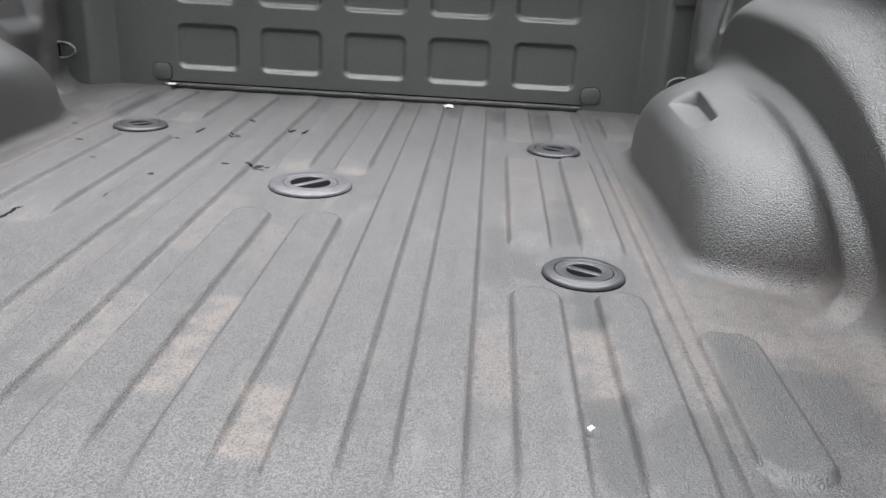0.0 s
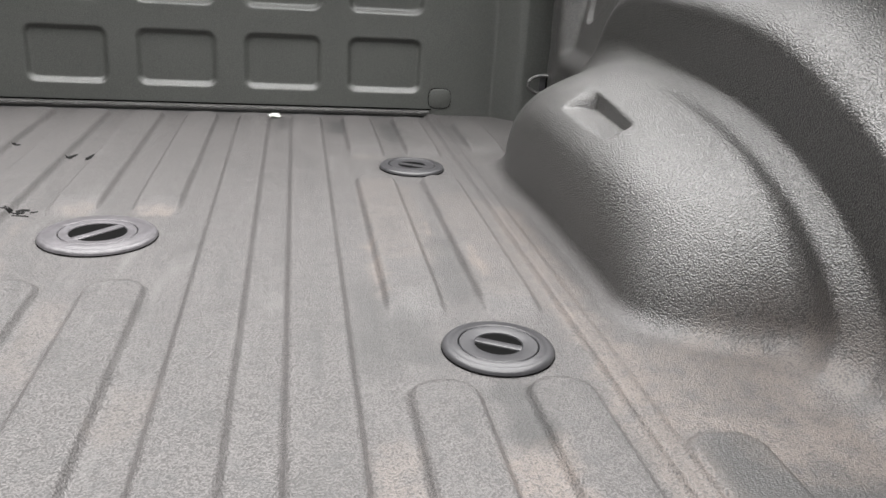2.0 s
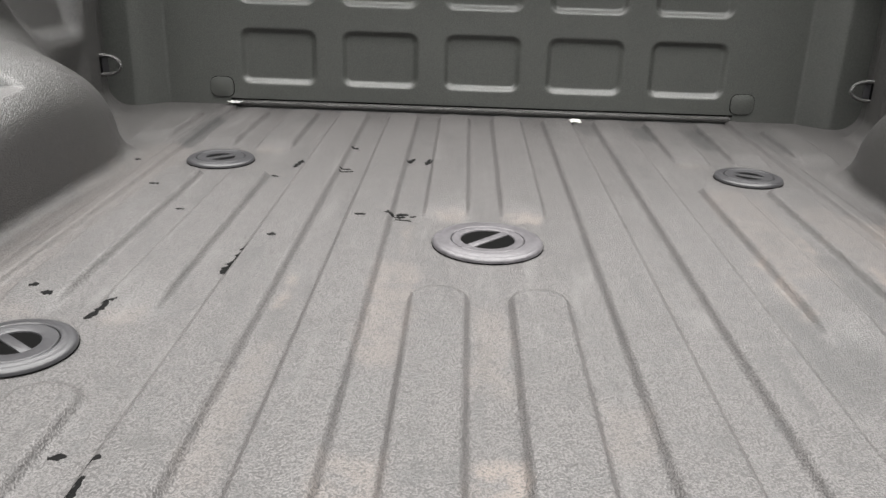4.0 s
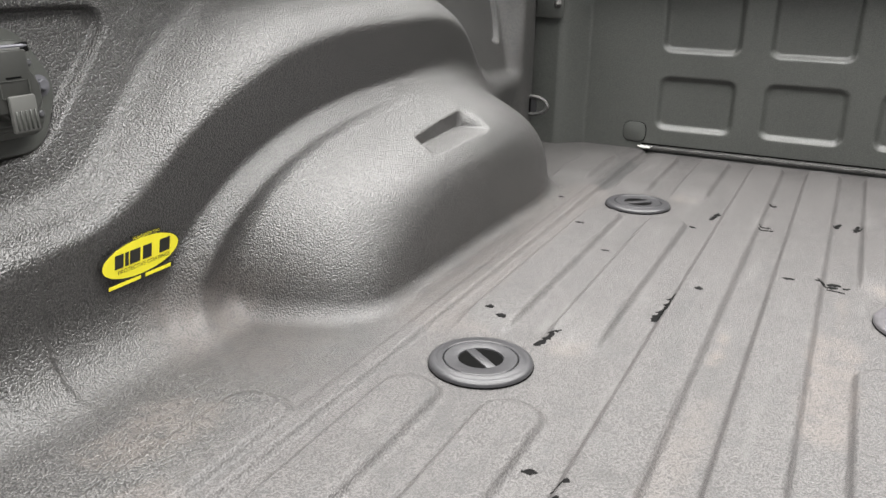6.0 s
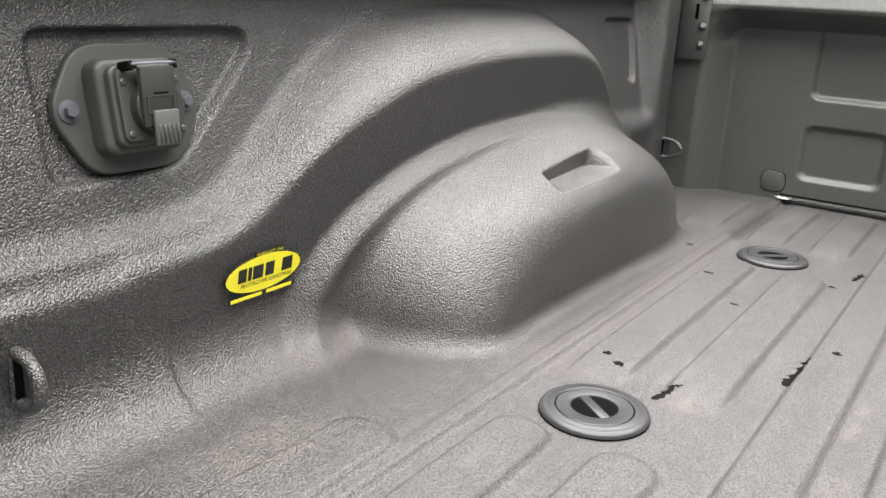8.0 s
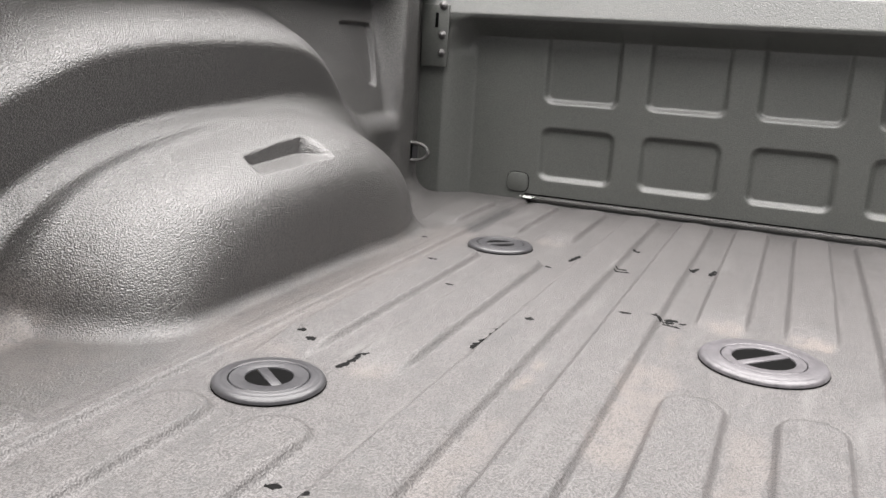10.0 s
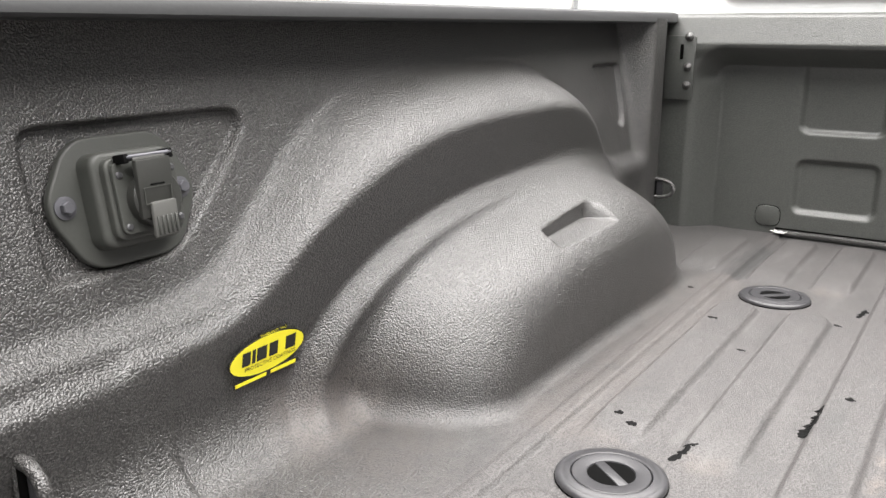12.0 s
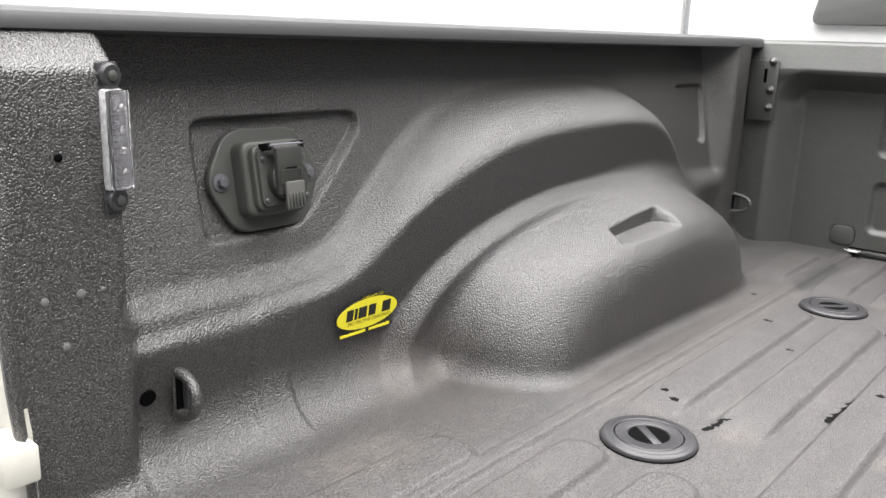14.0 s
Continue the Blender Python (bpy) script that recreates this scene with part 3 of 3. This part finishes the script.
# ---- black chips in the coating ----
def on_floor(x, y):
    """Height of the built floor sheet, between its grid points."""
    i = np.clip(np.searchsorted(fx, x) - 1, 0, len(fx) - 2)
    j = np.clip(np.searchsorted(fy, y) - 1, 0, len(fy) - 2)
    u, v = (x - fx[i]) / (fx[i + 1] - fx[i]), (y - fy[j]) / (fy[j + 1] - fy[j])
    h = FLOOR_Z
    return (1 - v) * ((1 - u) * h[j, i] + u * h[j, i + 1]) + v * ((1 - u) * h[j + 1, i] + u * h[j + 1, i + 1])


def chip(cx, cy, length, width, turn, seed):
    """A torn flake: a strip along its length with ragged edges that follows the floor."""
    rng = random.Random(seed)
    n = max(7, int(length / 0.0035))
    c, s = math.cos(radians(turn)), math.sin(radians(turn))
    drift, rows = 0.0, []
    for k in range(n):
        u = k / (n - 1)
        drift = 0.7 * drift + rng.uniform(-0.12, 0.12) * width
        half = 0.95 * width * (math.sin(math.pi * min(1, 0.06 + u * 0.9)) ** 0.5) * rng.uniform(0.35, 1.15)
        along = (u - 0.5) * length + rng.uniform(-0.2, 0.2) * length / n
        rows.append([(along, drift + half * rng.uniform(0.8, 1.2) * w) for w in (-1, -0.35, 0.35, 1)])
    flat = np.array(rows).reshape(-1, 2)
    xs, ys = cx + c * flat[:, 0] - s * flat[:, 1], cy + s * flat[:, 0] + c * flat[:, 1]
    zs = on_floor(xs, ys) + np.tile([-0.0004, 0.0007, 0.0007, -0.0004], n)
    bm = bmesh.new()
    vs = [bm.verts.new(p) for p in zip(xs.tolist(), ys.tolist(), zs.tolist())]
    for k in range(n - 1):
        for i in range(3):
            bm.faces.new((vs[4 * k + i], vs[4 * k + 4 + i], vs[4 * k + 5 + i], vs[4 * k + 1 + i]))
    return tagged(part("coating_chip", bm, CHIP, smooth=False), "small black chip in the grey floor coating", "chip", "black chips in the floor")


CHIPS = [(-0.537, -0.203, 0.012, 0.007, 20), (-0.514, -0.219, 0.014, 0.008, 0), (-0.544, 0.218, 0.016, 0.008, 10), (-0.634, 0.376, 0.018, 0.008, 0),
         (-0.470, 0.120, 0.014, 0.005, 0), (-0.366, 0.319, 0.015, 0.007, -20), (-0.342, 0.405, 0.055, 0.008, 85), (-0.254, 0.535, 0.016, 0.012, 30),
         (-0.251, 0.380, 0.020, 0.008, 5), (-0.247, 0.362, 0.026, 0.009, 8), (-0.135, 0.452, 0.034, 0.012, 80), (-0.103, 0.450, 0.045, 0.010, 85),
         (-0.189, 0.100, 0.018, 0.007, 0), (-0.128, 0.130, 0.020, 0.009, 15), (-0.124, 0.104, 0.026, 0.007, -12), (-0.145, 0.117, 0.018, 0.013, 60), (-0.130, 0.117, 0.016, 0.009, 20), (-0.111, 0.122, 0.012, 0.005, 30),
         (-0.300, -0.003, 0.013, 0.009, 0), (-0.328, -0.062, 0.060, 0.010, 92), (-0.331, -0.103, 0.055, 0.014, 88), (-0.437, -0.230, 0.018, 0.005, 35),
         (-0.442, -0.252, 0.040, 0.0075, 74), (-0.360, -0.525, 0.016, 0.008, 20), (-0.325, -0.541, 0.020, 0.008, 60),
         (-0.323, -0.586, 0.05, 0.010, 88)]
for k, (cx, cy, length, width, turn) in enumerate(CHIPS):
    chip(cx, cy, length, width, turn, k)


# ---- paper scraps ----
def scrap(x, y, z, w, d, turn, seed):
    rng = random.Random(seed)
    bm = bmesh.new()
    n = 5
    grid = [[bm.verts.new(((i / (n - 1) - 0.5) * w + rng.uniform(-1, 1) * w * 0.08, (j / (n - 1) - 0.5) * d + rng.uniform(-1, 1) * d * 0.1, 0.002 + rng.random() * 0.005)) for i in range(n)] for j in range(n)]
    for j in range(n - 1):
        for i in range(n - 1):
            bm.faces.new((grid[j][i], grid[j][i + 1], grid[j + 1][i + 1], grid[j + 1][i]))
    bmesh.ops.solidify(bm, geom=bm.faces[:], thickness=0.0006)
    ob = part("paper_scrap", bm, PAPER)
    ob.matrix_world = pose(x, y, z, 0, 0, turn)
    return tagged(ob, "crumpled white paper scrap lying on the floor", "paper scrap", "paper scraps")


scrap(-0.586, 0.885, 0.006, 0.034, 0.020, -15, 1)
scrap(0.219, 0.845, -0.003, 0.030, 0.034, 10, 2)
scrap(0.452, -0.772, -0.003, 0.007, 0.005, 30, 3)


# ---- tie-down rings ----
def tie_down(at, out, height, wire):
    top = thing("tie_down_ring", at, "grey coated D-shaped steel tie-down ring on bedside", "tie-down ring", "tie-down rings")
    pts = [(-0.006, 0.0, height / 2)]
    for k in range(17):
        a = math.pi / 2 - math.pi * k / 16
        pts.append((0.004 + (out - 0.004) * abs(math.cos(a)) ** 0.8, 0.0, height / 2 * math.sin(a)))
    pts.append((-0.006, 0.0, -height / 2))
    part("ring", tube(pts, wire), LINER, top)
    part("shackle_plate", box(0.45 * out, 0.004, 0.80 * height, (0.2 * out, 0.003, 0.0), 0.0012), PUCK, top, "small dark plate inside the ring")
    part("bar", tube([(0.002, 0.0, -height / 2), (0.002, 0.0, height / 2)], wire * 0.7), BLACK, top, "dark upright pin behind the ring")
    part("base_plate", box(0.004, 0.022, height + 0.020, (-0.002, 0.004, 0.0), 0.0015), LINER, top)
    return top


tie_down(pose(-0.838, -0.798, 0.093), 0.034, 0.048, 0.0065)
tie_down(pose(-0.846, 0.752, 0.108), 0.046, 0.042, 0.0045)
tie_down(pose(0.846, 0.752, 0.108) @ Matrix.Diagonal((-1, 1, 1, 1)), 0.046, 0.042, 0.0045)
hole = part("stake_hole", lathe([(0.0095, 0.0), (0.0095, 0.002)], 24), BLACK, walls[-1], "round dark hole")
hole.matrix_local = pose(-0.8425, -0.834, 0.096, 0, 101, 0)


# ---- corner brackets on the headboard ----
def bracket(side):
    top = thing("corner_bracket", pose(side * 0.846, 0.845, 0.38), "grey coated corner bracket bolted at headboard's end", "bracket", "corner brackets")
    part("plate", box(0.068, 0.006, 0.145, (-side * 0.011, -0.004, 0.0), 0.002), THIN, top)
    for z in (0.070, 0.002, -0.040):
        bm = lathe([(0.010, 0.0), (0.010, 0.003), (0.006, 0.007), (0.002, 0.014)], 16)
        bmesh.ops.transform(bm, matrix=pose(-side * 0.030, -0.006, z, 90, 0, 0), verts=bm.verts)
        part("bolt", bm, LINER, top)
    part("slot", box(0.008, 0.003, 0.034, (-side * 0.014, -0.0065, 0.036), 0.001), BLACK, top, "dark upright slot")
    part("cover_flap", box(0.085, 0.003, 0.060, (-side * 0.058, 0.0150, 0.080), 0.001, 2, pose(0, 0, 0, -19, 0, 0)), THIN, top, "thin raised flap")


bracket(-1)
bracket(1)

# ---- trailer socket ----
sock = thing("trailer_socket", pose(-0.9000, -0.632, 0.309, 0, -10.8, 0), "dark plastic trailer socket with hinged cover on bedside", "trailer socket")
UP = Matrix(((0, 0, 1, 0), (1, 0, 0, 0), (0, 1, 0, 0), (0, 0, 0, 1)))


def plate(outline, depth, at, bevel):
    bm = prism(outline, depth, bevel, 3)
    bmesh.ops.transform(bm, matrix=Matrix.Translation((at, 0, 0)) @ UP, verts=bm.verts)
    return bm


part("mounting_plate", plate(rounded([(-0.086, 0.0), (-0.050, -0.064), (0.054, -0.064), (0.089, 0.0), (0.054, 0.062), (-0.050, 0.062)], 0.024), 0.008, 0.0, 0.003), SOCKET, sock)
part("housing", plate(rounded([(-0.046, -0.046), (0.046, -0.046), (0.046, 0.046), (-0.046, 0.046)], 0.016), 0.024, 0.007, 0.006), SOCKET, sock)
part("collar", plate(rounded([(-0.038, -0.039), (0.040, -0.039), (0.040, 0.039), (-0.038, 0.039)], 0.012), 0.010, 0.030, 0.003), SOCKET, sock)
face = part("face_plate", plate(rounded([(-0.034, -0.034), (0.036, -0.034), (0.036, 0.034), (-0.034, 0.034)], 0.008), 0.004, 0.041, 0.001), SOCKET, sock)
for y in (-0.028, 0.031):
    for z in (-0.027, 0.022):
        bm = lathe([(0.0034, 0.0), (0.0034, 0.0015), (0.0022, 0.0026)], 14)
        bmesh.ops.transform(bm, matrix=pose(0.0448, y, z, 0, 90, 0), verts=bm.verts)
        part("screw", bm, DULL, face, "small dull steel screw")
bm = lathe([(0.027, 0.0), (0.027, 0.012), (0.025, 0.014)], 32)
bmesh.ops.transform(bm, matrix=pose(0.044, 0.002, -0.004, 0, 90, 0), verts=bm.verts)
part("barrel", bm, COVER, sock, "dark round barrel behind the cover")
tip = pose(0, 0, 0, 0, 6, 0)
cover = part("cover", box(0.007, 0.039, 0.056, (0.060, -0.003, 0.006), 0.002, 2, tip), COVER, sock, "square hinged cover")
part("tab", box(0.005, 0.028, 0.034, (0.0625, 0.000, -0.024), 0.002, 2, tip), TAB, cover, "light grey ribbed pull tab")
for k in range(5):
    part("tab_rib", box(0.003, 0.0024, 0.018, (0.0650, -0.010 + 0.005 * k, -0.030), 0.0008, 1, tip), SOCKET, cover)
for k in range(6):
    part("print_bar", box(0.0008, 0.024 - 0.004 * (k % 3), 0.0017, (0.0638, -0.002, 0.027 - 0.0036 * k), 0.0, 1, tip), CHIP, cover, "bar of unreadable dark print")
for y0, z0, w0, h0 in ((-0.003, 0.0065, 0.030, 0.0008), (-0.003, -0.0085, 0.030, 0.0008), (-0.018, -0.001, 0.0008, 0.015), (0.012, -0.001, 0.0008, 0.015)):
    part("panel_line", box(0.0008, w0, h0, (0.0638, y0, z0), 0.0, 1, tip), SOCKET, cover, "raised line of a square panel")
part("hinge_pin", tube([(0.057, -0.026, 0.037), (0.057, 0.024, 0.037)], 0.0022), STEEL, sock, "thin steel hinge pin")
part("hinge_leaf", box(0.010, 0.036, 0.003, (0.0545, -0.002, 0.0345), 0.0008), TAB, sock, "pale hinge leaf over the cover")
for y0 in (-0.026, 0.023):
    part("hinge_block", box(0.018, 0.006, 0.009, (0.050, y0, 0.036), 0.0015), CHIP, sock, "black hinge block")
for y in (-0.065, 0.066):
    bm = lathe([(0.011, 0.0), (0.011, 0.0015), (0.0072, 0.002)], 24)
    bmesh.ops.transform(bm, matrix=pose(0.008, y, 0.0, 0, 90, 0), verts=bm.verts)
    bolt = part("bolt", bm, STEEL, sock, "zinc hexagon bolt with washer")
    bm = lathe([(0.0065, 0.0), (0.0065, 0.006), (0.0055, 0.007)], 6)
    bmesh.ops.transform(bm, matrix=pose(0.0095, y, 0.0, 0, 90, 0), verts=bm.verts)
    part("hex_head", bm, STEEL, bolt)

# ---- sticker on the bedside ----
sticker = thing("warranty_sticker", pose(-0.8330, -0.512, 0.121, 0, 9, 0), "yellow oval sticker with black border on bedside", "sticker")


def oval(a, b, n=48):
    return [(a * math.cos(2 * math.pi * k / n), b * math.sin(2 * math.pi * k / n)) for k in range(n)]


part("border", plate(oval(0.058, 0.0235), 0.0010, 0.0, 0.0), INK, sticker, "black border", False)
part("field", plate(oval(0.0565, 0.0220), 0.0014, 0.0, 0.0), YELLOW, sticker, "yellow oval field", False)
for y, w in ((-0.0335, 0.012), (-0.0225, 0.005), (-0.0105, 0.015), (0.0075, 0.013), (0.0345, 0.016)):
    part("mark", box(0.0012, w, 0.0165, (0.0012, y, 0.003), 0.0), INK, sticker, "black block in place of lettering", False)


def lettering(name, words, width, at, mat, parent, label):
    """Flat raised letters of the given overall width, on a face that looks along +x."""
    curve = bpy.data.curves.new(name, "FONT")
    curve.body, curve.align_x, curve.align_y, curve.extrude, curve.resolution_u = words, "CENTER", "CENTER", 0.0, 2
    source = bpy.data.objects.new(name, curve)
    mesh = bpy.data.meshes.new_from_object(source)
    bpy.data.objects.remove(source)
    bm = bmesh.new()
    bm.from_mesh(mesh)
    xs = [v.co.x for v in bm.verts]
    grow = width / (max(xs) - min(xs))
    bmesh.ops.scale(bm, vec=(grow, grow, 1), verts=bm.verts)
    bmesh.ops.transform(bm, matrix=Matrix.Translation(at) @ UP, verts=bm.verts)
    bpy.data.meshes.remove(mesh)
    return part(name, bm, mat, parent, label, False)


lettering("small_print", "PROTECTIVE COATINGS", 0.078, (0.0018, 0.004, -0.0105), INK, sticker, "small black lettering under the blocks")
tag_strip = part("strip", box(0.0010, 0.044, 0.0066, (0.0003, 0.006, 0.0240), 0.0), INK, sticker, "narrow dark strip above the oval", False)
lettering("tag_print", "WARRANTY TAG", 0.040, (0.0011, 0.006, 0.0240), YELLOW, tag_strip, "yellow lettering on the strip")
strip = part("strip", box(0.0010, 0.100, 0.0066, (0.0003, 0.001, -0.0265), 0.0), INK, sticker, "narrow dark strip below the oval", False)
for y, w in ((-0.024, 0.046), (0.026, 0.040)):
    part("strip_print", box(0.0010, w, 0.0044, (0.0007, y, -0.0265), 0.0), YELLOW, strip, "yellow bar of small print", False)

# ---- bed lamp on the rear pillar ----
lamp = thing("bed_lamp", pose(-0.816, -0.869, 0.382, 0, 0, 12), "clear lensed slim upright bed lamp, unlit", "bed lamp")
part("body", box(0.010, 0.023, 0.096, (0.003, 0, 0), 0.003), SILVER, lamp, "silvery reflector body")
part("lens", box(0.008, 0.024, 0.094, (0.012, 0, 0), 0.003), LENS, lamp, "clear ribbed plastic lens")
for z in (-0.030, -0.010, 0.010, 0.030):
    part("diode", lathe([(0.0040, 0.0), (0.0034, 0.0020), (0.0016, 0.0030)], 14), DIODE, lamp, "small pale diode").matrix_local = pose(0.0078, 0.004, z, 0, 90, 0)
for z in np.linspace(-0.042, 0.042, 15):
    part("lens_rib", box(0.0012, 0.0095, 0.0016, (0.0163, -0.0055, float(z)), 0.0004, 1), LENS, lamp)
for z in (-0.058, 0.060):
    bm = lathe([(0.012, 0.0), (0.012, 0.005), (0.010, 0.007)], 24)
    bmesh.ops.transform(bm, matrix=pose(0.0, 0, z, 0, 90, 0), verts=bm.verts)
    part("tab", box(0.005, 0.025, 0.030, (-0.001, 0, z * 0.97), 0.003), PUCK, lamp, "dark rubber fixing tab")
    ear = part("ear", bm, PUCK, lamp, "dark rounded fixing ear")
    bm = lathe([(0.005, 0.0), (0.005, 0.002), (0.003, 0.003)], 12)
    bmesh.ops.transform(bm, matrix=pose(0.007, 0, z, 0, 90, 0), verts=bm.verts)
    part("screw", bm, SOCKET, ear)

# small holes and plugs on the rear pillar
for y, z, r, mat, label in ((-0.922, 0.369, 0.0038, BLACK, "small dark hole"), (-0.943, 0.235, 0.004, FILLER, "pale filled hole"), (-0.908, 0.236, 0.0045, FILLER, "pale filled hole"), (-0.925, 0.185, 0.004, FILLER, "pale filled hole"), (-0.886, 0.236, 0.0025, FILLER, "pale filled hole")):
    bm = lathe([(r, 0.0), (r, 0.001), (r * 0.6, 0.0016)], 16)
    bmesh.ops.transform(bm, matrix=pose(-float(pillar_depth(z)), y, z, 0, 90, 0), verts=bm.verts)
    part("pillar_plug", bm, mat, walls[-1], label)

# ---- cab behind the headboard ----
cab = thing("truck_cab", pose(0, 1.02, -0.3), "white pickup cab with a dark rear window", "truck cab")
part("body", box(2.0, 1.6, 1.55, (0, 0.80, 0.58), 0.06, 4), WHITE_PAINT, cab)
bm = prism(rounded([(-0.80, 0.0), (0.80, 0.0), (0.70, 0.42), (-0.70, 0.42)], 0.03), 0.02, 0.004)
bmesh.ops.transform(bm, matrix=pose(0, 0.004, 0.842, 90, 0, 0), verts=bm.verts)
part("rear_window", bm, GLASS, cab, "dark tinted rear window")

# ---- surroundings ----
bm = bmesh.new()
bmesh.ops.create_grid(bm, x_segments=2, y_segments=2, size=400)
bmesh.ops.translate(bm, vec=(0, 0, -0.95), verts=bm.verts)
tagged(part("ground", bm, CONCRETE), "dark grey concrete ground", "ground", kind="structure")
tagged(part("backdrop", box(0.2, 30, 5.0, (-5.0, 2.0, 1.55)), WHITE_WALL), "plain white building wall", "wall", kind="structure")
pipe = part("wall_pipe", tube([(-4.85, 8.85, -0.95), (-4.85, 8.85, 4.0)], 0.03), PIPE)
tagged(pipe, "thin grey upright pipe on white wall", "pipe")
